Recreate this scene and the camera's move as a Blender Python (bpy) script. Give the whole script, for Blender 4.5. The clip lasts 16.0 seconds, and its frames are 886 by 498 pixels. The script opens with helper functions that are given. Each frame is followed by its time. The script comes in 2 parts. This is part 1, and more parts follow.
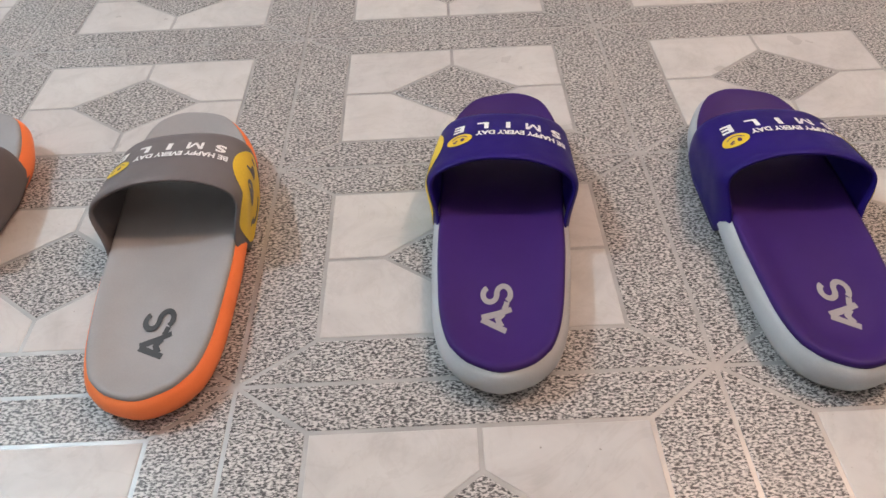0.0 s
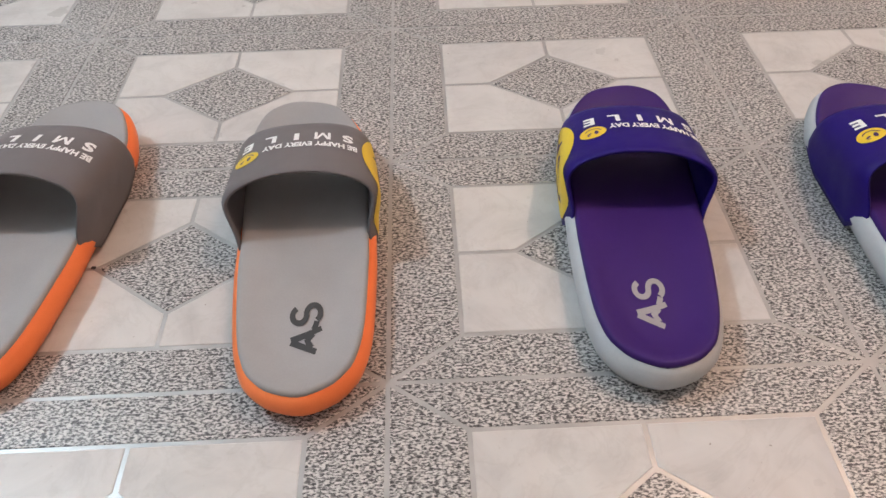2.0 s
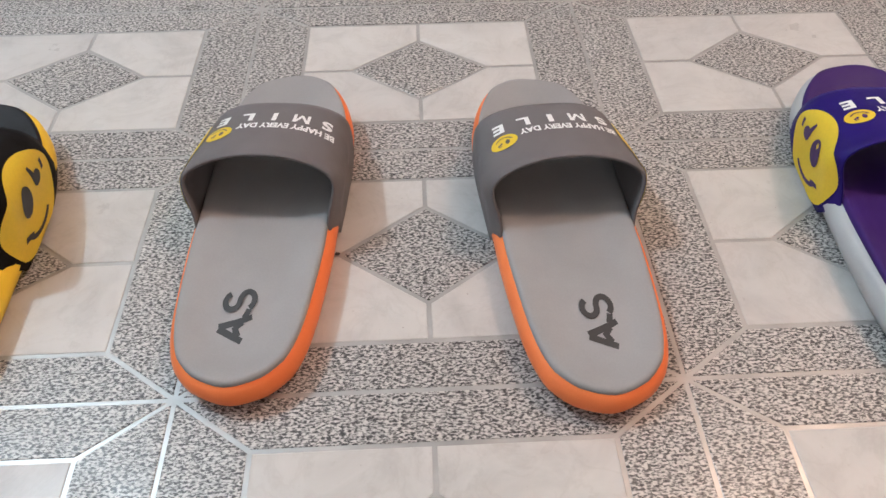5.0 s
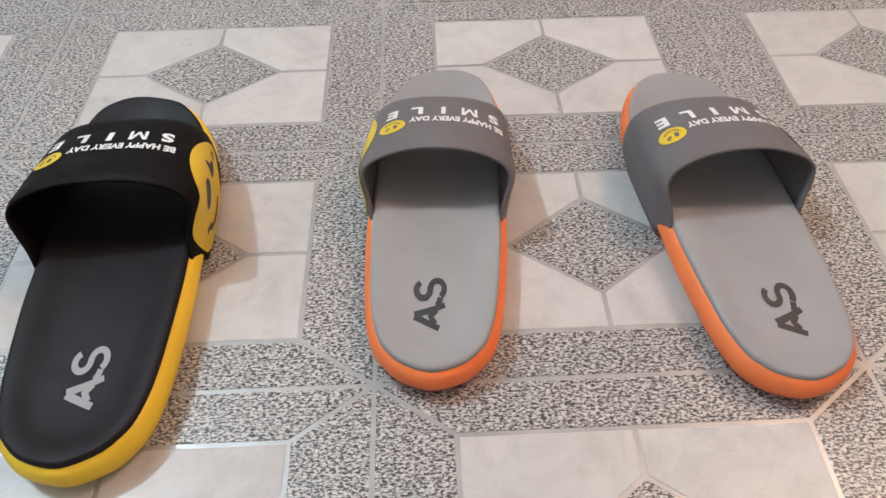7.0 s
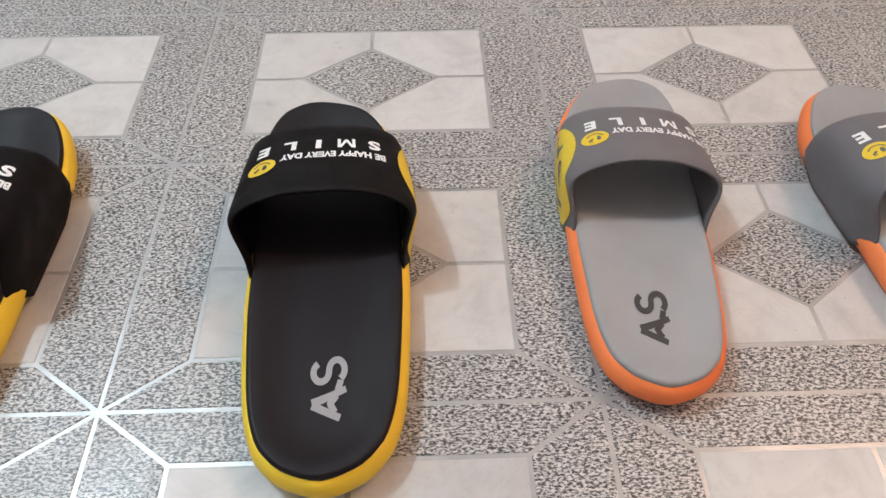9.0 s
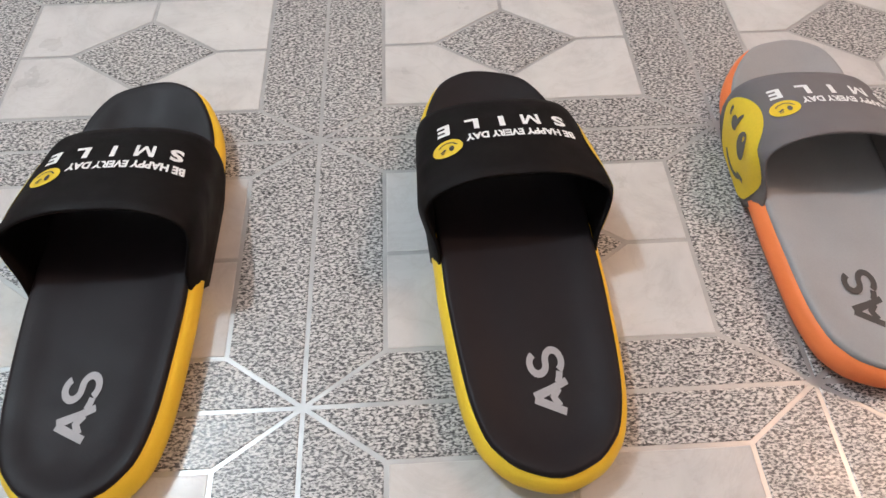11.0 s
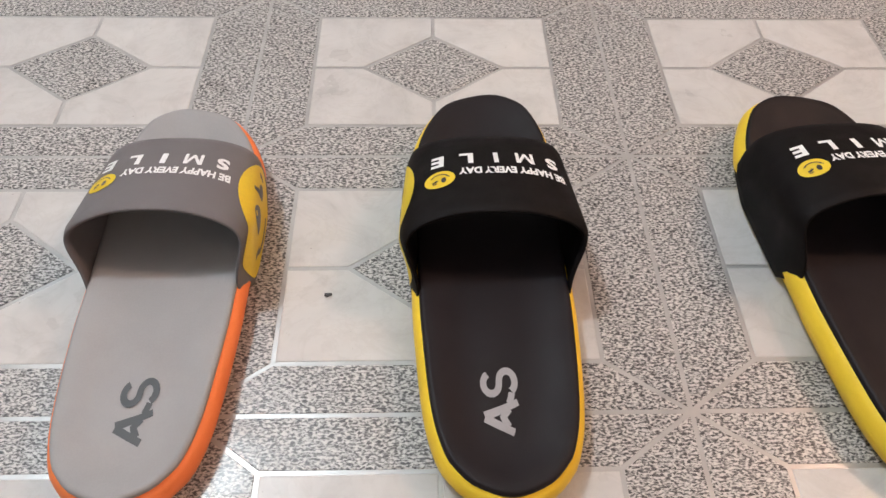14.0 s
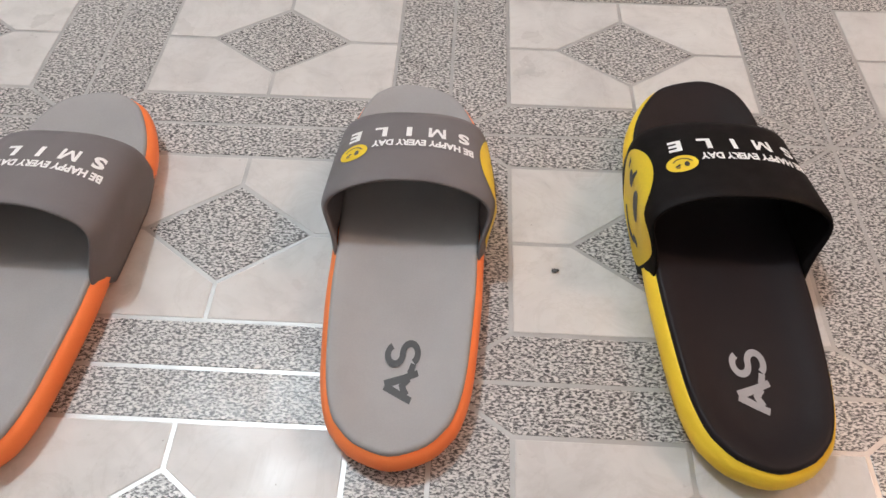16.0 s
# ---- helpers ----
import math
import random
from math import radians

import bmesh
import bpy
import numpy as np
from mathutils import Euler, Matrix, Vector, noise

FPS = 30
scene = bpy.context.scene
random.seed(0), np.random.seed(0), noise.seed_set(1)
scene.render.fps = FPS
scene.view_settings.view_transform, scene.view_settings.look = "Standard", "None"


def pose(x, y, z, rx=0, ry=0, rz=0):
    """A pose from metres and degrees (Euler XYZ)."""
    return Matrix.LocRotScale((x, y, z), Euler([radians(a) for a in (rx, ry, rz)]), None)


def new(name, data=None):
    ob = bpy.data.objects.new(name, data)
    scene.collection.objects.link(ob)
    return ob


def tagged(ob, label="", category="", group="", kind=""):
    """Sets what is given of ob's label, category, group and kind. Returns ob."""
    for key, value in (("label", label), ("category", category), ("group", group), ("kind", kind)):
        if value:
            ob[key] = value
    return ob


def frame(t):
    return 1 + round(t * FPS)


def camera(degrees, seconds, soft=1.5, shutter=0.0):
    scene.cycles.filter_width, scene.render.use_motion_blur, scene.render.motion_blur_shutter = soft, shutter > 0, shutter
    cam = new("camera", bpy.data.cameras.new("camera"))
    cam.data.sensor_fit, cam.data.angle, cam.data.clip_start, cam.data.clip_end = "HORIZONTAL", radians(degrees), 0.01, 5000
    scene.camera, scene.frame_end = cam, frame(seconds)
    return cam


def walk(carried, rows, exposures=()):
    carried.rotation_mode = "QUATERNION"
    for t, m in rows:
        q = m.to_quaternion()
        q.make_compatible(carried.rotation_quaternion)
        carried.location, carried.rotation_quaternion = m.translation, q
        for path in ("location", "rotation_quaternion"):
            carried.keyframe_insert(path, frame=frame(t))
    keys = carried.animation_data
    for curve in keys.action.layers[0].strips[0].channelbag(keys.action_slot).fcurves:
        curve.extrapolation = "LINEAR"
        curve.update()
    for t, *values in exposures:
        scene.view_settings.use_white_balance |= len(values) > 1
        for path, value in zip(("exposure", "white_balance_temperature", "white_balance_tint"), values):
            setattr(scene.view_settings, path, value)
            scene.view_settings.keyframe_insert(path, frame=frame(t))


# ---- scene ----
cam = camera(64.4, 16.0)
PATH = [
    (0.0, -0.0142, -0.3518, 0.3732, -1.76, -46.27, 2.10),
    (0.5, -0.0379, -0.3523, 0.3704, -1.87, -46.25, 2.33),
    (1.0, -0.0640, -0.3496, 0.3700, -1.51, -46.13, 2.20),
    (1.5, -0.0894, -0.3472, 0.3679, -1.81, -46.46, 1.57),
    (2.0, -0.1197, -0.3424, 0.3720, -2.42, -46.96, 0.99),
    (2.5, -0.1573, -0.3385, 0.3717, -3.84, -47.75, 0.55),
    (3.0, -0.1929, -0.3331, 0.3732, -3.71, -48.23, 0.31),
    (3.5, -0.2148, -0.3313, 0.3701, -2.70, -48.12, 0.05),
    (3.7, -0.2230, -0.3330, 0.3600, -2.86, -47.35, -0.14),
    (3.9, -0.2290, -0.3340, 0.3550, -2.55, -46.80, 0.27),
    (4.0, -0.2297, -0.3047, 0.3662, -3.35, -48.54, 2.55),
    (4.2, -0.2434, -0.3083, 0.3676, -2.07, -49.29, 1.54),
    (6.5, -0.3813, -0.3143, 0.3699, -2.93, -50.00, -0.22),
    (7.0, -0.4141, -0.3168, 0.3757, -2.35, -49.95, 0.49),
    (7.5, -0.4493, -0.3183, 0.3801, -1.38, -49.29, 0.08),
    (8.0, -0.4827, -0.3168, 0.3803, -1.06, -48.80, 0.22),
    (8.2, -0.4992, -0.3190, 0.3782, -0.56, -48.82, 0.21),
    (10.3, -0.6366, -0.2666, 0.3924, -4.48, -53.52, -0.83),
    (10.5, -0.6531, -0.2662, 0.3884, -4.04, -53.55, -0.77),
    (11.0, -0.6765, -0.2674, 0.3843, -3.03, -55.01, 0.17),
    (11.5, -0.7154, -0.2675, 0.3807, -1.39, -54.95, -0.22),
    (12.0, -0.7627, -0.2662, 0.3815, -1.18, -54.53, -0.45),
    (12.5, -0.8017, -0.2655, 0.3838, -0.58, -53.70, 0.03),
    (13.0, -0.8307, -0.2646, 0.3893, -1.10, -53.53, -0.72),
    (13.5, -0.8671, -0.2700, 0.3905, -0.96, -52.91, -0.54),
    (14.0, -0.9088, -0.2781, 0.3895, -1.17, -52.93, -1.06),
    (14.5, -0.9461, -0.2865, 0.3898, -0.55, -53.12, -0.42),
    (15.0, -0.9809, -0.2901, 0.3898, 0.32, -53.65, -1.06),
    (15.5, -1.0096, -0.2867, 0.3956, 1.49, -54.27, -0.64),
    (16.0, -1.0380, -0.2926, 0.3962, 2.73, -54.23, -0.40),
]
EXPOSURES = [(0.0, 0.2, 6200, 10), (4.0, 0.18, 6200, 10), (7.0, 0.24, 6250, 10), (11.5, 0.2, 6550, 14), (15.0, 0.16, 6950, 17), (16.0, 0.13, 6950, 17)]
walk(cam, [(t, pose(x, y, z, 90 + pitch, roll, yaw)) for t, x, y, z, yaw, pitch, roll in PATH], EXPOSURES)

# ---- light: a cool and a warm ceiling lamp in a closed room ----
world = bpy.data.worlds.new("world")
scene.world = world
world.use_nodes = True
world.node_tree.nodes["Background"].inputs["Color"].default_value = (0.8, 0.85, 0.9, 1)
world.node_tree.nodes["Background"].inputs["Strength"].default_value = 0.05


def bulb(name, place, radius, watts, colour):
    data = bpy.data.lights.new(name, "POINT")
    data.shadow_soft_size, data.energy, data.color = radius, watts, colour
    ob = new(name, data)
    ob.location = place
    return ob


bulb("cool_ceiling_lamp", (-1.80, 0.62, 2.45), 0.055, 77, (0.73, 0.905, 1.0))
bulb("warm_ceiling_lamp", (1.05, 0.40, 2.45), 0.05, 56, (1.0, 0.645, 0.45))


# ---- materials ----
def material(name, roughness=0.5):
    m = bpy.data.materials.new(name)
    m.use_nodes = True
    m.node_tree.nodes["Principled BSDF"].inputs["Roughness"].default_value = roughness
    return m, m.node_tree.nodes, m.node_tree.links, m.node_tree.nodes["Principled BSDF"]


def ramp(nodes, links, source, stops):
    r = nodes.new("ShaderNodeValToRGB")
    while len(r.color_ramp.elements) < len(stops):
        r.color_ramp.elements.new(0.5)
    for e, (p, c) in zip(r.color_ramp.elements, stops):
        e.position, e.color = p, (*c, 1)
    links.new(source, r.inputs["Fac"])
    return r.outputs["Color"]


def noise_tex(nodes, links, vector, scale, detail=3.0, rough=0.5, distortion=0.0):
    n = nodes.new("ShaderNodeTexNoise")
    n.inputs["Scale"].default_value, n.inputs["Detail"].default_value = scale, detail
    n.inputs["Roughness"].default_value, n.inputs["Distortion"].default_value = rough, distortion
    links.new(vector, n.inputs["Vector"])
    return n.outputs["Fac"]


def mix(nodes, links, fac, a, b, blend="MIX"):
    m = nodes.new("ShaderNodeMix")
    m.data_type, m.blend_type = "RGBA", blend
    for socket, value in ((m.inputs["Factor"], fac), (m.inputs["A"], a), (m.inputs["B"], b)):
        if isinstance(value, bpy.types.NodeSocket):
            links.new(value, socket)
        elif isinstance(value, (int, float)):
            socket.default_value = value
        else:
            socket.default_value = (*value, 1)
    return m.outputs["Result"]


def bump(nodes, links, bsdf, height, strength, distance):
    b = nodes.new("ShaderNodeBump")
    b.inputs["Strength"].default_value, b.inputs["Distance"].default_value = strength, distance
    links.new(height, b.inputs["Height"])
    links.new(b.outputs["Normal"], bsdf.inputs["Normal"])


def world_place(nodes):
    return nodes.new("ShaderNodeNewGeometry").outputs["Position"]


def foam(name, colour, roughness=0.5, grain=0.25, gloss=0.16):
    """Moulded EVA foam: fine pebble grain, slight scuffs and tone drift."""
    m, n, l, b = material(name, roughness)
    p = n.new("ShaderNodeTexCoord").outputs["Object"]
    big = noise_tex(n, l, p, 22, 3)
    tone = ramp(n, l, big, [(0.3, tuple(c * 0.93 for c in colour)), (0.7, tuple(min(1, c * 1.06) for c in colour))])
    specks = noise_tex(n, l, p, 900, 2)
    col = mix(n, l, 0.05, tone, ramp(n, l, specks, [(0.4, tuple(c * 0.7 for c in colour)), (0.6, tuple(min(1, c * 1.25) for c in colour))]))
    l.new(col, b.inputs["Base Color"])
    l.new(ramp(n, l, noise_tex(n, l, p, 60, 4), [(0.3, (roughness - 0.07,) * 3), (0.7, (roughness + 0.08,) * 3)]), b.inputs["Roughness"])
    bump(n, l, b, noise_tex(n, l, p, 1400, 2), grain, 0.0004)
    b.inputs["Specular IOR Level"].default_value = gloss
    return m


def print_ink(name, colour):
    m, n, l, b = material(name, 0.5)
    p = n.new("ShaderNodeTexCoord").outputs["Object"]
    l.new(ramp(n, l, noise_tex(n, l, p, 500, 3), [(0.3, tuple(c * 0.94 for c in colour)), (0.6, colour)]), b.inputs["Base Color"])
    return m


def speckle_material(name):
    """Printed granite: dense pale and dark flecks a few millimetres long."""
    m, n, l, b = material(name, 0.33)
    p = world_place(n)
    stretch = n.new("ShaderNodeMapping")
    stretch.inputs["Scale"].default_value = (0.52, 1.0, 1.0)
    l.new(p, stretch.inputs["Vector"])
    flecks = noise_tex(n, l, stretch.outputs["Vector"], 780, 1.2, 0.5, 0.6)
    col = ramp(n, l, flecks, [(0.34, (0.04, 0.038, 0.039)), (0.44, (0.14, 0.134, 0.132)), (0.52, (0.40, 0.385, 0.371)), (0.63, (0.63, 0.607, 0.58))])
    drift = noise_tex(n, l, p, 5, 3)
    col = mix(n, l, 1.0, col, ramp(n, l, drift, [(0.3, (0.88, 0.87, 0.87)), (0.7, (1, 1, 1))]), "MULTIPLY")
    l.new(col, b.inputs["Base Color"])
    l.new(ramp(n, l, noise_tex(n, l, p, 30, 4), [(0.3, (0.27,) * 3), (0.7, (0.42,) * 3)]), b.inputs["Roughness"])
    b.inputs["Specular IOR Level"].default_value = 0.55
    bump(n, l, b, flecks, 0.12, 0.0004)
    return m


def marble_material(name):
    """Off-white printed marble with faint grey clouds and hair veins."""
    m, n, l, b = material(name, 0.3)
    info = n.new("ShaderNodeObjectInfo").outputs["Random"]
    add = n.new("ShaderNodeVectorMath")
    add.operation = "ADD"
    comb = n.new("ShaderNodeCombineXYZ")
    l.new(info, comb.inputs["Z"])
    l.new(world_place(n), add.inputs[0])
    l.new(comb.outputs["Vector"], add.inputs[1])
    p = add.outputs["Vector"]
    cloud = ramp(n, l, noise_tex(n, l, p, 24, 5, 0.6, 0.6), [(0.28, (0.475, 0.46, 0.445)), (0.5, (0.56, 0.543, 0.523)), (0.72, (0.605, 0.588, 0.566))])
    vein = ramp(n, l, noise_tex(n, l, p, 14, 6, 0.65, 2.2), [(0.46, (1, 1, 1)), (0.5, (0.945, 0.94, 0.935)), (0.54, (1, 1, 1))])
    col = mix(n, l, 1.0, cloud, vein, "MULTIPLY")
    grime = ramp(n, l, noise_tex(n, l, world_place(n), 260, 3), [(0.20, (0.88, 0.86, 0.84)), (0.32, (1, 1, 1))])
    col = mix(n, l, 1.0, col, grime, "MULTIPLY")
    pits = ramp(n, l, noise_tex(n, l, world_place(n), 330, 1), [(0.17, (0.55, 0.52, 0.49)), (0.215, (1, 1, 1))])
    col = mix(n, l, 1.0, col, pits, "MULTIPLY")
    tone = ramp(n, l, info, [(0.0, (0.93, 0.93, 0.94)), (1.0, (1, 1, 1))])
    col = mix(n, l, 1.0, col, tone, "MULTIPLY")
    l.new(col, b.inputs["Base Color"])
    l.new(ramp(n, l, noise_tex(n, l, world_place(n), 25, 4), [(0.3, (0.26,) * 3), (0.7, (0.42,) * 3)]), b.inputs["Roughness"])
    b.inputs["Specular IOR Level"].default_value = 0.35
    bump(n, l, b, noise_tex(n, l, world_place(n), 120, 3), 0.05, 0.0006)
    return m


def grout_material(name):
    m, n, l, b = material(name, 0.35)
    b.inputs["Metallic"].default_value = 0.34
    p = world_place(n)
    l.new(ramp(n, l, noise_tex(n, l, p, 40, 4), [(0.3, (0.33, 0.324, 0.318)), (0.7, (0.45, 0.44, 0.43))]), b.inputs["Base Color"])
    b.inputs["Specular IOR Level"].default_value = 1.0
    bump(n, l, b, noise_tex(n, l, p, 300, 3), 0.1, 0.0004)
    return m


def plaster_material(name, colour):
    m, n, l, b = material(name, 0.85)
    p = world_place(n)
    l.new(ramp(n, l, noise_tex(n, l, p, 3, 5), [(0.3, tuple(c * 0.92 for c in colour)), (0.7, colour)]), b.inputs["Base Color"])
    bump(n, l, b, noise_tex(n, l, p, 120, 4), 0.2, 0.002)
    return m


SPECKLE, MARBLE, GROUT = speckle_material("speckled_granite_print"), marble_material("marble_print"), grout_material("grout_line")
WALL = plaster_material("wall_paint", (0.42, 0.41, 0.40))
CEILING = plaster_material("ceiling_paint", (0.86, 0.855, 0.84))
WHITE_INK, YELLOW_INK = print_ink("white_ink", (0.86, 0.86, 0.85)), print_ink("yellow_ink", (0.80, 0.56, 0.03))
DARK_INK, PALE_INK = print_ink("dark_ink", (0.035, 0.034, 0.036)), print_ink("pale_ink", (0.33, 0.315, 0.32))

# ---- room ----
PX, PY = 0.300, 0.2117
HX, HY, DX, DY = 0.1022, 0.0718, 0.0595, 0.0429
GAP = 0.0030
X0, X1, Y0, Y1, TOP = -2.55, 1.95, -1.27, 1.70, 2.62


def mesh_object(name, verts, faces, mats, smooth=False):
    me = bpy.data.meshes.new(name)
    me.from_pydata([tuple(v) for v in verts], [], faces)
    for m in mats:
        me.materials.append(m)
    if smooth:
        me.polygons.foreach_set("use_smooth", [True] * len(me.polygons))
    me.update()
    return new(name, me)


def box(name, lo, hi, mat):
    v = [(x, y, z) for x in (lo[0], hi[0]) for y in (lo[1], hi[1]) for z in (lo[2], hi[2])]
    f = [(0, 1, 3, 2), (4, 6, 7, 5), (0, 4, 5, 1), (2, 3, 7, 6), (0, 2, 6, 4), (1, 5, 7, 3)]
    return mesh_object(name, v, f, [mat])


floor = tagged(box("floor", (X0, Y0, -0.06), (X1, Y1, -0.0005), GROUT), "patterned floor of white marble and speckled granite tiles", "floor", kind="structure")
for nm, lo, hi in (("wall_north", (X0 - 0.12, Y1, -0.06), (X1 + 0.12, Y1 + 0.12, TOP)), ("wall_south", (X0 - 0.12, Y0 - 0.12, -0.06), (X1 + 0.12, Y0, TOP)),
                   ("wall_west", (X0 - 0.12, Y0, -0.06), (X0, Y1, TOP)), ("wall_east", (X1, Y0, -0.06), (X1 + 0.12, Y1, TOP))):
    tagged(box(nm, lo, hi, WALL), "plain pale plastered wall of the room", "wall", kind="structure")
tagged(box("ceiling", (X0 - 0.12, Y0 - 0.12, TOP), (X1 + 0.12, Y1 + 0.12, TOP + 0.12), CEILING), "plain white ceiling of the room", "ceiling", kind="structure")


# ---- slide sandals ----
def smooth_loop(points, n):
    """A closed Catmull-Rom loop through the points, n samples evenly spaced along it."""
    pts, out = np.array(points, float), []
    m = len(pts)
    for i in range(m):
        a, b, c, d = pts[i - 1], pts[i], pts[(i + 1) % m], pts[(i + 2) % m]
        for t in np.linspace(0, 1, 24, endpoint=False):
            out.append(0.5 * ((2 * b) + (c - a) * t + (2 * a - 5 * b + 4 * c - d) * t * t + (3 * b - a - 3 * c + d) * t ** 3))
    out = np.array(out)
    seg = np.linalg.norm(np.roll(out, -1, 0) - out, axis=1)
    s = np.concatenate([[0], np.cumsum(seg)])
    closed = np.vstack([out, out[:1]])
    q = np.linspace(0, s[-1], n, endpoint=False)
    return np.stack([np.interp(q, s, closed[:, 0]), np.interp(q, s, closed[:, 1])], 1)


STATIONS = (0.02, 0.05, 0.09, 0.18, 0.36, 0.48, 0.63, 0.75, 0.85, 0.93, 0.975)
LATERAL = (0.070, 0.108, 0.135, 0.158, 0.174, 0.178, 0.184, 0.183, 0.169, 0.127, 0.074)
MEDIAL = (0.070, 0.108, 0.135, 0.157, 0.172, 0.174, 0.180, 0.183, 0.174, 0.143, 0.103)


def sole_outline(length, mirror, width=0.97, n=112):
    """Anticlockwise from the heel, in metres, toes towards +y. mirror 1: the big toe lies at -x."""
    right = [(mirror * x, y) for x, y in zip(LATERAL, STATIONS)]
    left = [(-mirror * x, y) for x, y in zip(MEDIAL, STATIONS)]
    if mirror < 0:
        right, left = left, right
    loop = [(0, 0.0)] + right + [(-0.030 * mirror, 1.0)] + left[::-1]
    return smooth_loop(loop, n) * np.array([length * width, length])


def normals2d(loop):
    d = np.roll(loop, -1, 0) - np.roll(loop, 1, 0)
    nrm = np.stack([d[:, 1], -d[:, 0]], 1)
    return nrm / np.linalg.norm(nrm, axis=1)[:, None]


def loft(rings, cap_first=False, cap_last=False):
    n = len(rings[0])
    verts = [tuple(p) for ring in rings for p in ring]
    faces = [(i * n + j, i * n + (j + 1) % n, (i + 1) * n + (j + 1) % n, (i + 1) * n + j) for i in range(len(rings) - 1) for j in range(n)]
    if cap_first:
        faces.append(tuple(range(n))[::-1])
    if cap_last:
        faces.append(tuple((len(rings) - 1) * n + j for j in range(n)))
    return verts, faces


def part(name, data, mats, parent, label="", smooth=True):
    ob = mesh_object(name, data[0], data[1], mats, smooth)
    if len(data) > 2:
        ob.data.polygons.foreach_set("material_index", data[2])
    ob.parent = parent
    if label:
        tagged(ob, label)
    return ob


def smoothstep(a, b, x):
    t = np.clip((x - a) / (b - a), 0, 1)
    return t * t * (3 - 2 * t)


def deck(y, length):
    """Height of the footbed's edge along the sandal."""
    s = y / length
    return 0.024 - 0.0010 * smoothstep(0.2, 0.6, s) + 0.012 * smoothstep(0.72, 1.0, s)


def lift(y, length):
    return 0.010 * smoothstep(0.80, 1.0, y / length)


def sole_data(outline, length):
    nrm = normals2d(outline)
    rings = []
    for off, f in ((-0.012, 0.0), (-0.0075, 0.0), (-0.0034, 0.12), (-0.0006, 0.30), (0.0010, 0.50), (0.0006, 0.68), (-0.0010, 0.83), (-0.0036, 0.94), (-0.0060, 0.95), (-0.0090, 0.92), (-0.012, 0.50)):
        p = outline + nrm * off
        low, high = lift(outline[:, 1], length), deck(outline[:, 1], length)
        rings.append(np.column_stack([p, low + f * (high - low)]))
    return loft(rings, True, True)


def spine(outline, length, f):
    """Points moved a share f of the way to the sandal's middle line."""
    y = np.clip(outline[:, 1], 0.15 * length, 0.83 * length)
    mid = np.column_stack([np.full(len(y), 0.0), y])
    return outline + (mid - outline) * f


def bed_height(y, length, f):
    """f is 0 at the rim of the footbed and 1 on its middle line."""
    return deck(y, length) + 0.0016 - 0.0034 * smoothstep(0.0, 0.5, f)


def insole_data(outline, length):
    nrm = normals2d(outline)
    edge = outline + nrm * -0.0044
    h = deck(outline[:, 1], length)
    rings = [np.column_stack([edge + nrm * 0.0002, h - 0.004]), np.column_stack([edge + nrm * 0.0008, h - 0.0006]),
             np.column_stack([edge + nrm * 0.0002, h + 0.0012]), np.column_stack([edge - nrm * 0.0014, h + 0.0019])]
    base = edge - nrm * 0.003
    for f in (0.0, 0.05, 0.12, 0.25, 0.45, 0.7, 0.9, 1.0):
        q = spine(base, length, f)
        rings.append(np.column_stack([q, bed_height(q[:, 1], length, f) + 0.0001]))
    return loft(rings, True, False)


def half_width(outline, y, side):
    pts = outline[outline[:, 0] * side > 0]
    order = np.argsort(pts[:, 1])
    return np.interp(y, pts[order, 1], np.abs(pts[order, 0]))


class Strap:
    """The instep band as a surface: a runs from 0 (right foot of the band) to pi (left), v from 0 (heel side) to 1 (toe side)."""

    def __init__(self, outline, length, shift=0.0, boxy=0.0):
        self.outline, self.length, self.shift, self.boxy = outline, length, shift, boxy
        aa = np.linspace(0, math.pi, 200)
        mid = np.array([self.point(a, 0.5) for a in aa])
        self.arc = np.concatenate([[0], np.cumsum(np.linalg.norm(np.diff(mid, axis=0), axis=1))])
        self.aa = aa

    def point(self, a, v):
        L = self.length
        s, c = math.sin(a), math.cos(a)
        rise = s ** 0.8
        y_foot = (0.440 + self.shift + 0.355 * v) * L
        y_top = (0.524 + self.shift + 0.260 * v) * L
        y = y_foot + (y_top - y_foot) * rise
        w = half_width(self.outline, y_foot + (y_top - y_foot) * 0.3, 1 if c >= 0 else -1) - 0.0016 + 0.0028 * float(smoothstep(0.0, 0.12, v))
        foot = 0.019 - 0.015 * float(smoothstep(0.0, 0.16, v)) + 0.007 * float(smoothstep(0.7, 1.0, v))
        top = (0.0690 - 0.0110 * v - 0.0050 * v * v) * (L / 0.275)
        bulge = 1 + 0.31 * math.sin(2 * a) ** 2 * (1 - 0.75 * v)
        x = math.copysign(abs(c) ** (0.68 - 0.12 * self.boxy * (1 - 0.6 * v)), c) * w * bulge
        z = foot + (top - foot) * s ** (0.80 - 0.08 * self.boxy)
        return np.array([x, y, z])

    def normal(self, a, v):
        e = 1e-3
        a0, a1, v0, v1 = max(a - e, 1e-4), min(a + e, math.pi - 1e-4), max(v - e, 0), min(v + e, 1)
        n = np.cross(self.point(a1, v) - self.point(a0, v), self.point(a, v1) - self.point(a, v0))
        n /= max(np.linalg.norm(n), 1e-12)
        p = self.point(a, v) - np.array([0, self.point(a, v)[1], 0.03])
        return n if np.dot(n, p) >= 0 else -n

    def wrap(self, x, v, off=0.0004):
        """x metres across the band from its crown, rightwards."""
        a = float(np.interp(self.arc[-1] / 2 - x, self.arc, self.aa))
        return self.point(a, v) + self.normal(a, v) * off


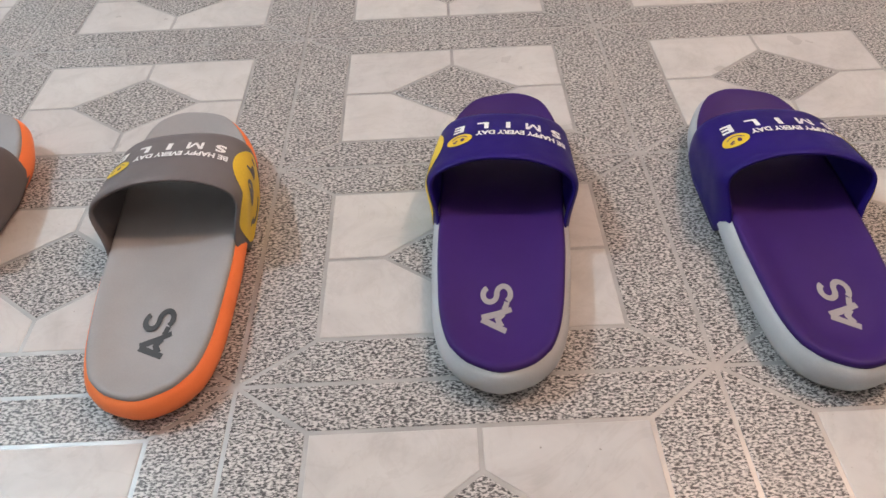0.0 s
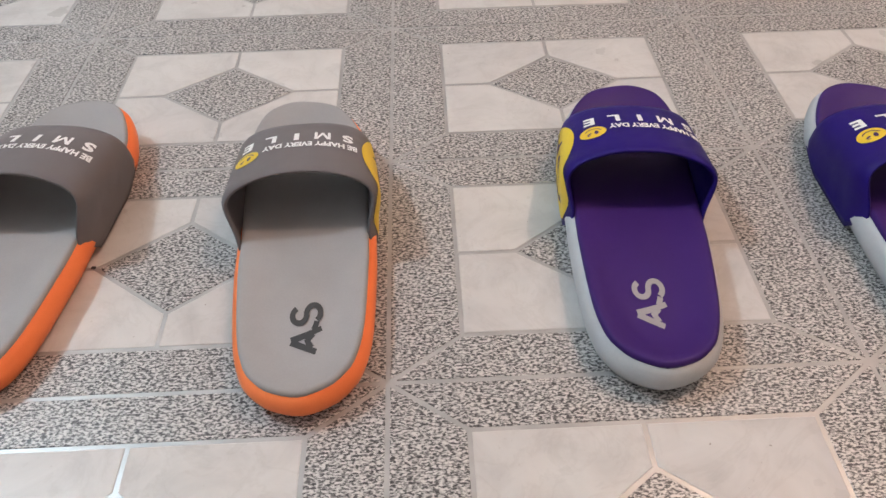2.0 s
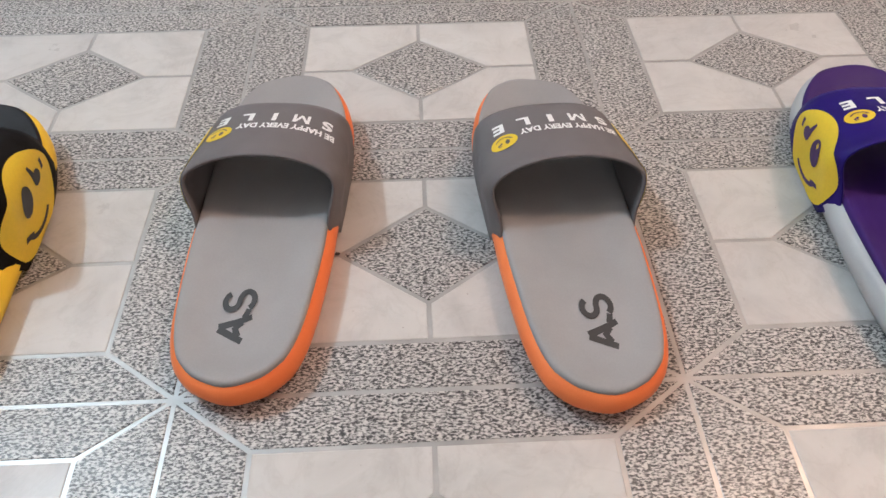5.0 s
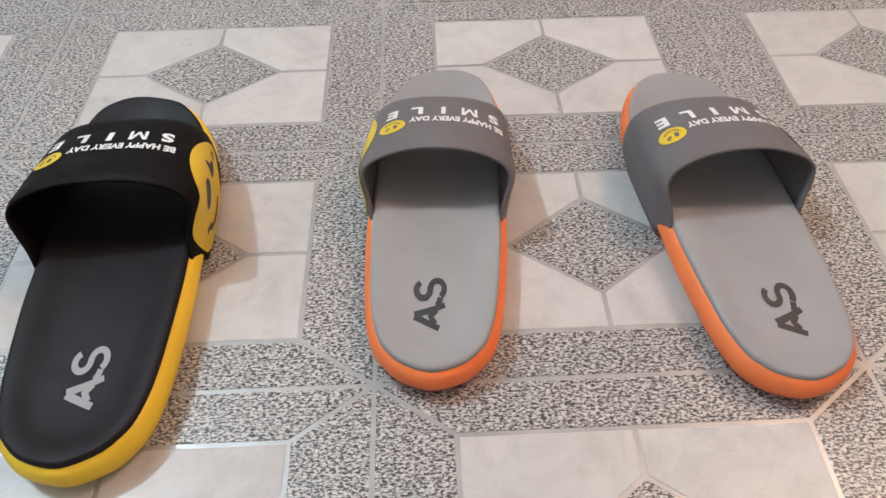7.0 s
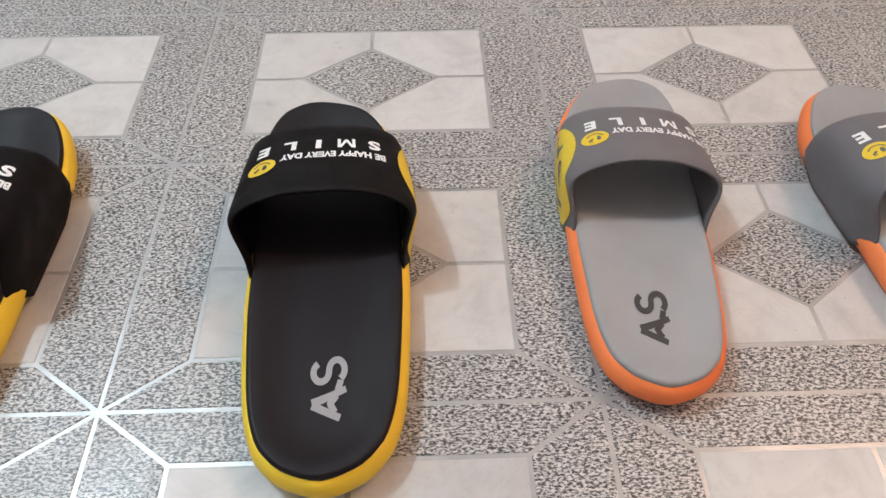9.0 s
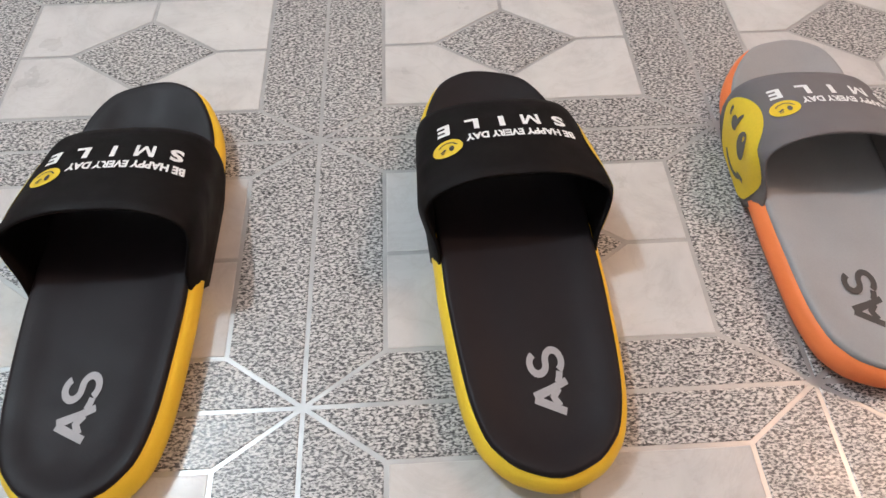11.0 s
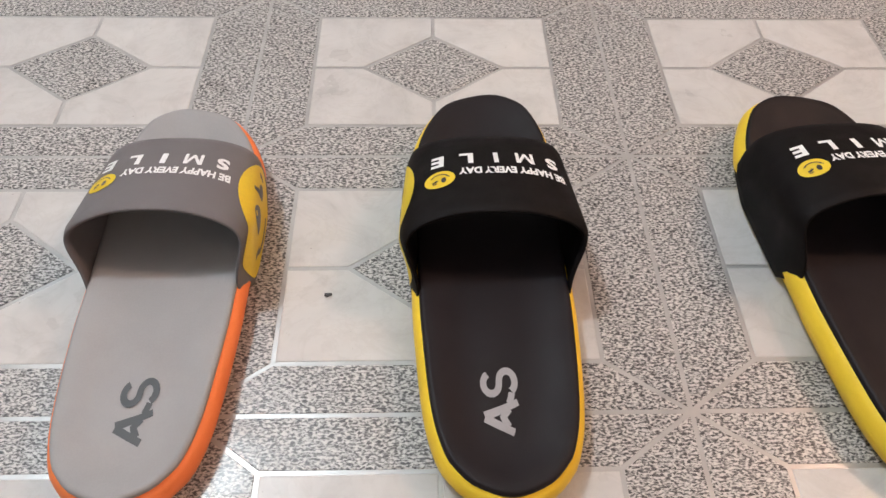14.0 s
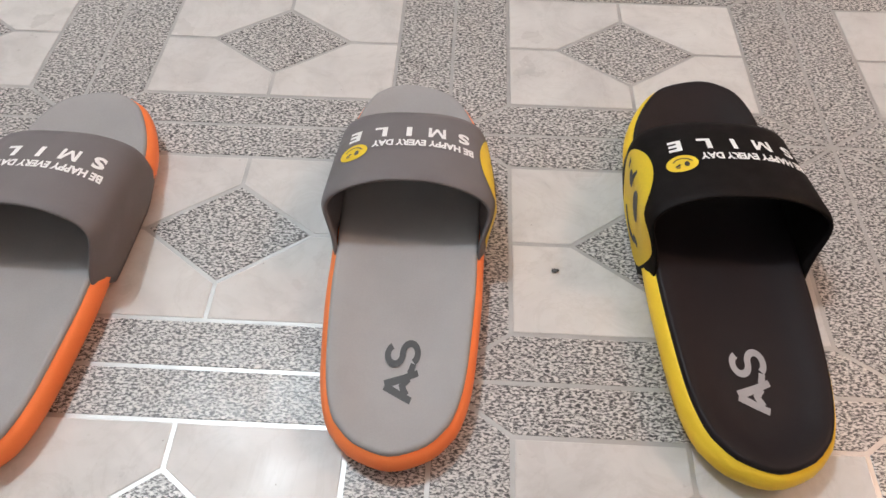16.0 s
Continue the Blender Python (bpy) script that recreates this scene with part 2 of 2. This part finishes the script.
def strap_data(strap, thick=0.0031, na=56, nv=14):
    rows = []
    angles = [0.5 * math.pi * (1 - math.cos(math.pi * i / na)) * 0.35 + 0.65 * math.pi * i / na for i in range(na + 1)]
    vs = [j / nv for j in range(nv + 1)]
    outer = np.array([[strap.point(a, v) for v in vs] for a in angles])
    nor = np.array([[strap.normal(min(max(a, 0.03), math.pi - 0.03), min(max(v, 0.02), 0.98)) for v in vs] for a in angles])
    along = outer[:, -1] - outer[:, 0]
    along /= np.linalg.norm(along, axis=1)[:, None]
    for i in range(na + 1):
        o, n, d = outer[i], nor[i], along[i]
        deep = 0.0044 * float(smoothstep(0.75, 0.10, math.sin(angles[i])))
        ring = [o[j] for j in range(nv + 1)]
        ring[0] = o[0] - n[0] * 0.0006
        ring[-1] = o[-1] - n[-1] * 0.0006
        ring += [o[-1] - n[-1] * thick * 0.5 + d * 0.0012]
        ring += [o[j] - n[j] * (thick + deep * float(smoothstep(0.02, 0.3, vs[j]))) for j in range(nv, -1, -1)]
        ring += [o[0] - n[0] * thick * 0.5 - d * 0.0012]
        rows.append(ring)
    return loft_open(rows)


def loft_open(rows):
    n = len(rows[0])
    verts = [tuple(p) for r in rows for p in r]
    faces = [(i * n + j, (i + 1) * n + j, (i + 1) * n + (j + 1) % n, i * n + (j + 1) % n) for i in range(len(rows) - 1) for j in range(n)]
    faces.append(tuple(range(n)))
    faces.append(tuple((len(rows) - 1) * n + j for j in range(n))[::-1])
    return verts, faces


def text_data(text, height, spacing, bold, wide=1.0):
    """Flat letters of the built-in font as triangles, centred, height metres tall."""
    if text == "M":
        v = np.array([(0, 0), (0, 1), (0.21, 1), (0.475, 0.36), (0.74, 1), (0.95, 1), (0.95, 0), (0.78, 0), (0.78, 0.66), (0.54, 0.08), (0.41, 0.08), (0.17, 0.66), (0.17, 0)])
        return (v - np.array([0.475, 0.5])) * height * np.array([wide * 0.9, 1.0]), [(0, 1, 11), (0, 11, 12), (1, 2, 11), (2, 10, 11), (2, 3, 10), (3, 9, 10), (3, 4, 9), (4, 8, 9), (4, 5, 8), (5, 6, 8), (6, 7, 8)]
    cu = bpy.data.curves.new("letters", "FONT")
    cu.body, cu.space_character, cu.offset, cu.resolution_u = text, spacing, bold, 3
    ob = bpy.data.objects.new("letters", cu)
    scene.collection.objects.link(ob)
    me = bpy.data.meshes.new_from_object(ob.evaluated_get(bpy.context.evaluated_depsgraph_get()))
    bm = bmesh.new()
    bm.from_mesh(me)
    for k in range(2):
        long_edges = [e for e in bm.edges if e.calc_length() > 0.22]
        if long_edges:
            bmesh.ops.subdivide_edges(bm, edges=long_edges, cuts=2)
    bmesh.ops.triangulate(bm, faces=bm.faces)
    bm.verts.index_update()
    v = np.array([vert.co[:2] for vert in bm.verts])
    f = [tuple(w.index for w in face.verts) for face in bm.faces]
    bm.free()
    bpy.data.objects.remove(ob)
    bpy.data.curves.remove(cu)
    bpy.data.meshes.remove(me)
    mid = (v.max(0) + v.min(0)) / 2
    scale = height / (v[:, 1].max() - v[:, 1].min())
    return (v - mid) * np.array([scale * wide, scale]), f


def disc_data(radius, rings=7, n=36):
    v, f = [(0.0, 0.0)], []
    for r in range(1, rings + 1):
        for k in range(n):
            a = 2 * math.pi * k / n
            v.append((radius * r / rings * math.cos(a), radius * r / rings * math.sin(a)))
    for k in range(n):
        f.append((0, 1 + k, 1 + (k + 1) % n))
        for r in range(1, rings):
            f.append((1 + (r - 1) * n + k, 1 + r * n + k, 1 + r * n + (k + 1) % n, 1 + (r - 1) * n + (k + 1) % n))
    return np.array(v), f


def ribbon(points, width):
    """A flat band along a line of points, width at each point."""
    p = np.array(points, float)
    d = np.gradient(p, axis=0)
    nrm = np.stack([-d[:, 1], d[:, 0]], 1)
    nrm /= np.linalg.norm(nrm, axis=1)[:, None]
    w = np.array(width)[:, None] / 2 if np.ndim(width) else width / 2
    v = np.vstack([p + nrm * w, p - nrm * w])
    n = len(p)
    return v, [(i, i + 1, n + i + 1, n + i) for i in range(n - 1)]


def ellipse(cx, cy, rx, ry, turn=0.0, n=18):
    a = np.linspace(0, 2 * math.pi, n, endpoint=False)
    x, y = rx * np.cos(a), ry * np.sin(a)
    c, s = math.cos(turn), math.sin(turn)
    v = np.vstack([[(cx, cy)], np.column_stack([cx + x * c - y * s, cy + x * s + y * c])])
    return v, [(0, 1 + k, 1 + (k + 1) % n) for k in range(n)]


def joined(pieces):
    v, f, base = [], [], 0
    for pv, pf in pieces:
        v.append(pv)
        f += [tuple(i + base for i in q) for q in pf]
        base += len(pv)
    return np.vstack(v), f


def face_features(radius):
    """Two oval eyes, one winking, and a smile with end ticks."""
    r = radius
    a = np.linspace(math.radians(205), math.radians(335), 15)
    smile = np.column_stack([0.60 * r * np.cos(a), 0.08 * r + 0.62 * r * np.sin(a)])
    return joined([ellipse(-0.27 * r, 0.22 * r, 0.16 * r, 0.32 * r), ribbon([(0.12 * r, 0.16 * r), (0.28 * r, 0.30 * r), (0.44 * r, 0.40 * r)], 0.18 * r),
                   ribbon([(0.16 * r, 0.48 * r), (0.30 * r, 0.56 * r), (0.42 * r, 0.54 * r)], 0.09 * r),
                   ribbon(smile, 0.105 * r), ribbon([(-0.66 * r, -0.08 * r), (-0.55 * r, -0.17 * r), (-0.46 * r, -0.28 * r)], 0.09 * r)])


def large_features(r):
    """A long oval eye, a winking eye with a raised brow, and a smile with a tick at its end; x to the toes."""
    a = np.linspace(math.radians(202), math.radians(318), 19)
    smile = np.column_stack([0.04 * r + 0.44 * r * np.cos(a), -0.36 * r + 0.36 * r * np.sin(a)])
    return joined([ellipse(-0.20 * r, 0.16 * r, 0.21 * r, 0.35 * r, 0.10, 24),
                   ellipse(0.38 * r, 0.22 * r, 0.16 * r, 0.17 * r, -0.3, 18),
                   ribbon([(0.29 * r, 0.26 * r), (0.26 * r, 0.44 * r), (0.23 * r, 0.60 * r)], [0.15 * r, 0.12 * r, 0.07 * r]),
                   ribbon([(0.68 * r, 0.14 * r), (0.72 * r, 0.25 * r), (0.73 * r, 0.36 * r)], 0.10 * r),
                   ribbon(smile, 0.095 * r), ribbon([(-0.52 * r, -0.44 * r), (-0.38 * r, -0.49 * r), (-0.26 * r, -0.56 * r)], 0.10 * r)])


def emblem_shapes(size):
    """Plain printed shapes in a row along y: a bent chevron with a patch in it, a small lozenge and a double-bent band."""
    h = size / 2
    legs = [ribbon([(0.66 * h, -1.72 * h), (-0.1 * h, -1.40 * h), (-0.96 * h, -1.02 * h)], [0.36 * h, 0.38 * h, 0.40 * h]),
                      ribbon([(1.0 * h, -0.30 * h), (0.1 * h, -0.62 * h), (-0.96 * h, -0.94 * h)], [0.34 * h, 0.38 * h, 0.44 * h]),
                      ribbon([(0.34 * h, -1.46 * h), (0.10 * h, -1.0 * h), (0.44 * h, -0.60 * h)], 0.42 * h)]
    lozenge = ribbon([(0.50 * h, -0.36 * h), (0.62 * h, -0.10 * h), (0.70 * h, 0.16 * h)], 0.36 * h)
    up, down = np.radians(np.linspace(25, 262, 14)), np.radians(np.linspace(82, -150, 14))
    upper = np.column_stack([0.62 * h + 0.50 * h * np.cos(up), 0.46 * h + 0.46 * h * np.sin(up)])
    lower = np.column_stack([0.70 * h + 0.54 * h * np.cos(down), -0.46 * h + 0.46 * h * np.sin(down)])
    band = np.vstack([upper, lower])
    pieces = legs + [lozenge, ribbon(np.column_stack([-band[:, 1], band[:, 0]]), 0.37 * h)]
    return [(v * np.array([0.85, 1.09]) + np.array([0.0, 0.09 * h]), f) for v, f in pieces]


def sandal(length, mirror, mats, kind_label, place, shift, width, group):
    """One slide sandal standing at its heel's place, toes turned by place[2] degrees."""
    sole_mat, insole_mat, strap_mat, feature_mat, emblem_mat, tall = mats
    outline = sole_outline(length, mirror, width)
    root = tagged(new("slide_sandal"), kind_label, "sandal", group)

    def raised(data):
        return [(x, y, z * (1 + (tall - 1) * (1 - float(smoothstep(0.45, 0.85, y / length))))) for x, y, z in data[0]], *data[1:]

    part("sole", raised(sole_data(outline, length)), [sole_mat], root)
    insole = part("insole", raised(insole_data(outline, length)), [insole_mat], root)
    surface = Strap(outline, length, shift, 1.0 if mats is BLACK else 0.0)
    strap = part("strap", strap_data(surface), [strap_mat], root)

    def bed(x, y):
        w = half_width(outline, y, 1 if x >= 0 else -1) - 0.008
        f = 1 - min(abs(x) / w, 1)
        return float(bed_height(np.array(y), length, np.array(f)))

    k = 1 + 0.3 * (length / 0.275 - 1)
    layers = emblem_shapes(0.0222 * k)
    flat = joined(layers)
    height = np.concatenate([np.full(len(v), 0.0003 + 0.00012 * i) for i, (v, f) in enumerate(layers)])
    cx, cy = 0.0003 + 0.0030 * mirror, 0.194 * length
    part("emblem_print", ([(cx + q[0], cy + q[1], tall * bed(cx + q[0], cy + q[1]) + z) for q, z in zip(flat[0], height)], flat[1]), [emblem_mat], insole, "printed emblem of plain shapes", False)

    span = 0.262 * length

    def on_strap(shape, x0, v0, flip, off):
        """flip -1: reads from the toes; the shape's up points to the heel."""
        return [surface.wrap(x0 + flip * q[0], v0 + flip * q[1] / span, off) for q in shape]

    middle = (0.0008 - 0.0027 * mirror) * k
    word = []
    for i, letter in enumerate("SMILE"):
        v, f = text_data(letter, 0.0110 * k, 1.0, 0.045, 1.22)
        word.append((v + np.array([(i - 2) * 0.0184 * k, 0.0]), f))
    wv, wf = joined(word)
    part("word_print", (on_strap(wv, middle, 0.64, -1, 0.0006), wf), [WHITE_INK], strap, "white printed word SMILE", False)
    sv, sf = text_data("BE HAPPY EVERY DAY", 0.0068 * k, 1.0, 0.045, 0.98)
    sv = sv * np.array([0.0665 * k / (sv[:, 0].max() - sv[:, 0].min()), 1])
    part("slogan_print", (on_strap(sv, middle + 0.0098 * k, 0.47, -1, 0.0006), sf), [WHITE_INK], strap, "white printed line BE HAPPY EVERY DAY", False)

    def smiley(shapes, label):
        """Layers of printed shapes: the yellow disc first, its features raised over it."""
        (d, df), (e, ef) = shapes
        part("smiley_print", (d + e, df + [tuple(i + len(d) for i in q) for q in ef], [0] * len(df) + [1] * len(ef)), [YELLOW_INK, feature_mat], strap, label, True)

    disc, faces = disc_data(0.0078 * k)
    marks, mark_faces = face_features(0.0078 * k)
    oval = np.array([1.2, 1.0])
    smiley(((on_strap(disc * oval, middle - 0.0350 * k, 0.41, -1, 0.0005), faces), (on_strap(marks * oval, middle - 0.0350 * k, 0.41, -1, 0.0009), mark_faces)), "small yellow printed smiling face")

    def on_side(shape, off):
        """x of the shape points to the toes, y up the band's outer side."""
        foot = mirror * (surface.arc[-1] / 2 - 0.0245 * length / 0.275)
        return [surface.wrap(foot - mirror * q[1], 0.46 + 1.18 * q[0] / span, off) for q in shape]

    disc, faces = disc_data(0.1 * length, 12, 48)
    marks, mark_faces = large_features(0.1 * length)
    smiley(((on_side(disc, 0.0005), faces), (on_side(marks, 0.0009), mark_faces)), "large yellow winking face printed on the strap's side")
    root.matrix_world = pose(place[0], place[1], 0.0, 0, 0, place[2])
    return root


GREY = (foam("orange_foam", (1.0, 0.245, 0.080), 0.42), foam("light_grey_foam", (0.325, 0.316, 0.318), 0.5), foam("grey_strap_foam", (0.160, 0.146, 0.149), 0.5), print_ink("grey_feature_ink", (0.12, 0.11, 0.11)), DARK_INK, 1.02)
BLACK = (foam("yellow_foam", (0.93, 0.61, 0.05), 0.42), foam("charcoal_foam", (0.0132, 0.0098, 0.0112), 0.5, 0.25, 0.17), foam("black_strap_foam", (0.0042, 0.0026, 0.0026), 0.65), DARK_INK, PALE_INK, 1.10)
PURPLE = (foam("pale_grey_foam", (0.50, 0.51, 0.52), 0.45), foam("purple_foam", (0.042, 0.015, 0.128), 0.45), foam("violet_strap_foam", (0.017, 0.007, 0.14), 0.45), print_ink("violet_feature_ink", (0.06, 0.02, 0.12)), PALE_INK, 1.15)
GREY_LABEL = "grey foam slide sandal with orange sole and smiley strap"
BLACK_LABEL = "black foam slide sandal with yellow sole and smiley strap"
PURPLE_LABEL = "purple foam slide sandal with pale grey sole and violet strap"
ROW = "slide sandals in a row on the floor"
for spec in (
    (0.277, 1, PURPLE, PURPLE_LABEL, (0.222, -0.134, -2.8), 0.010, 0.97),
    (0.279, -1, PURPLE, PURPLE_LABEL, (0.013, -0.125, -5.6), 0.012, 0.97),
    (0.279, 1, GREY, GREY_LABEL, (-0.199, -0.131, 3.6), 0.008, 0.97),
    (0.277, -1, GREY, GREY_LABEL, (-0.4155, -0.116, -3.6), 0.0, 0.97),
    (0.304, 1, BLACK, BLACK_LABEL, (-0.6110, -0.165, 3.0), 0.022, 0.97),
    (0.306, -1, BLACK, BLACK_LABEL, (-0.863, -0.167, 0.8), -0.020, 0.94),
    (0.290, 1, GREY, GREY_LABEL, (-1.071, -0.167, 0.4), 0.028, 0.97),
    (0.290, -1, GREY, GREY_LABEL, (-1.316, -0.188, -1.0), -0.006, 0.97),
):
    sandal(*spec, ROW)

# ---- dark crumbs on the floor ----
def crumb(seed, place, scale, label):
    rng = random.Random(seed)
    bm = bmesh.new()
    bmesh.ops.create_icosphere(bm, subdivisions=2, radius=0.0019)
    for v in bm.verts:
        v.co *= rng.uniform(0.75, 1.25)
        v.co.z *= 0.55
    me = bpy.data.meshes.new("crumb")
    bm.to_mesh(me)
    bm.free()
    me.materials.append(DARK_INK)
    ob = tagged(new("crumb", me), label, "crumb", "crumbs on the floor")
    ob.location, ob.scale = place, scale


crumb(4, (-0.9721, -0.0219, 0.0009), (1.3, 0.9, 1.0), "small dark crumb lying on a white tile")
crumb(9, (-0.3610, 0.0006, 0.0007), (1.0, 0.6, 0.8), "tiny dark crumb at the tip of a speckled diamond tile")


# ---- floor tiles, joints recessed ----
def inset(poly, d):
    """A convex anticlockwise polygon moved inwards by d."""
    out, n = [], len(poly)
    for i in range(n):
        p0, p1, p2 = Vector(poly[i - 1]), Vector(poly[i]), Vector(poly[(i + 1) % n])
        e0, e1 = (p1 - p0).normalized(), (p2 - p1).normalized()
        n0, n1 = Vector((-e0.y, e0.x)), Vector((-e1.y, e1.x))
        bis = (n0 + n1).normalized()
        out.append(p1 + bis * (d / max(bis.dot(n0), 0.3)))
    return out


def tile_data(poly, base=0):
    outer, inner = inset(poly, GAP / 2), inset(poly, GAP / 2 + 0.0005)
    n = len(poly)
    v = [(p.x, p.y, -0.004) for p in outer] + [(p.x, p.y, -0.0003) for p in outer] + [(p.x, p.y, 0.0) for p in inner]
    f = [(base + r * n + i, base + r * n + (i + 1) % n, base + (r + 1) * n + (i + 1) % n, base + (r + 1) * n + i) for r in range(2) for i in range(n)]
    return v, f + [tuple(base + 2 * n + i for i in range(n))]


def anticlockwise(poly):
    area = sum(a[0] * b[1] - b[0] * a[1] for a, b in zip(poly, poly[1:] + poly[:1]))
    return poly if area > 0 else poly[::-1]


CELL = [("diamond_tile", [(DX, 0), (0, DY), (-DX, 0), (0, -DY)], SPECKLE)]
for sx, sy in ((1, 1), (-1, 1), (-1, -1), (1, -1)):
    CELL.append(("white_tile", anticlockwise([(sx * HX, sy * HY), (0, sy * HY), (0, sy * DY), (sx * DX, 0), (sx * HX, 0)]), MARBLE))
for sy in (1, -1):
    CELL.append(("border_tile", anticlockwise([(-PX / 2, sy * PY / 2), (PX / 2, sy * PY / 2), (HX, sy * HY), (-HX, sy * HY)]), SPECKLE))
for sx in (1, -1):
    CELL.append(("border_tile", anticlockwise([(sx * PX / 2, -PY / 2), (sx * PX / 2, PY / 2), (sx * HX, HY), (sx * HX, -HY)]), SPECKLE))

COLS, ROWS_NEAR = range(-6, 3), range(-2, 3)
shapes = []
for nm, poly, mat in CELL:
    v, f = tile_data(poly)
    me = bpy.data.meshes.new(nm)
    me.from_pydata(v, [], f)
    me.materials.append(mat)
    shapes.append((nm, me))
for k in COLS:
    for j in ROWS_NEAR:
        for nm, me in shapes:
            ob = new(nm, me)
            ob.parent = floor
            ob.location = (k * PX, j * PY, 0)

far_v, far_f, far_m = [], [], []
for k in range(math.ceil((X0 + PX / 2) / PX), math.floor((X1 - PX / 2) / PX) + 1):
    for j in range(math.ceil((Y0 + PY / 2) / PY), math.floor((Y1 - PY / 2) / PY) + 1):
        if k in COLS and j in ROWS_NEAR:
            continue
        for nm, poly, mat in CELL:
            v, f = tile_data(poly, len(far_v))
            far_v += [(x + k * PX, y + j * PY, z) for x, y, z in v]
            far_f += f
            far_m += [0 if mat is SPECKLE else 1] * len(f)
rest = mesh_object("outer_tiles", far_v, far_f, [SPECKLE, MARBLE])
rest.data.polygons.foreach_set("material_index", far_m)
rest.parent = floor
tagged(rest, kind="stuff")
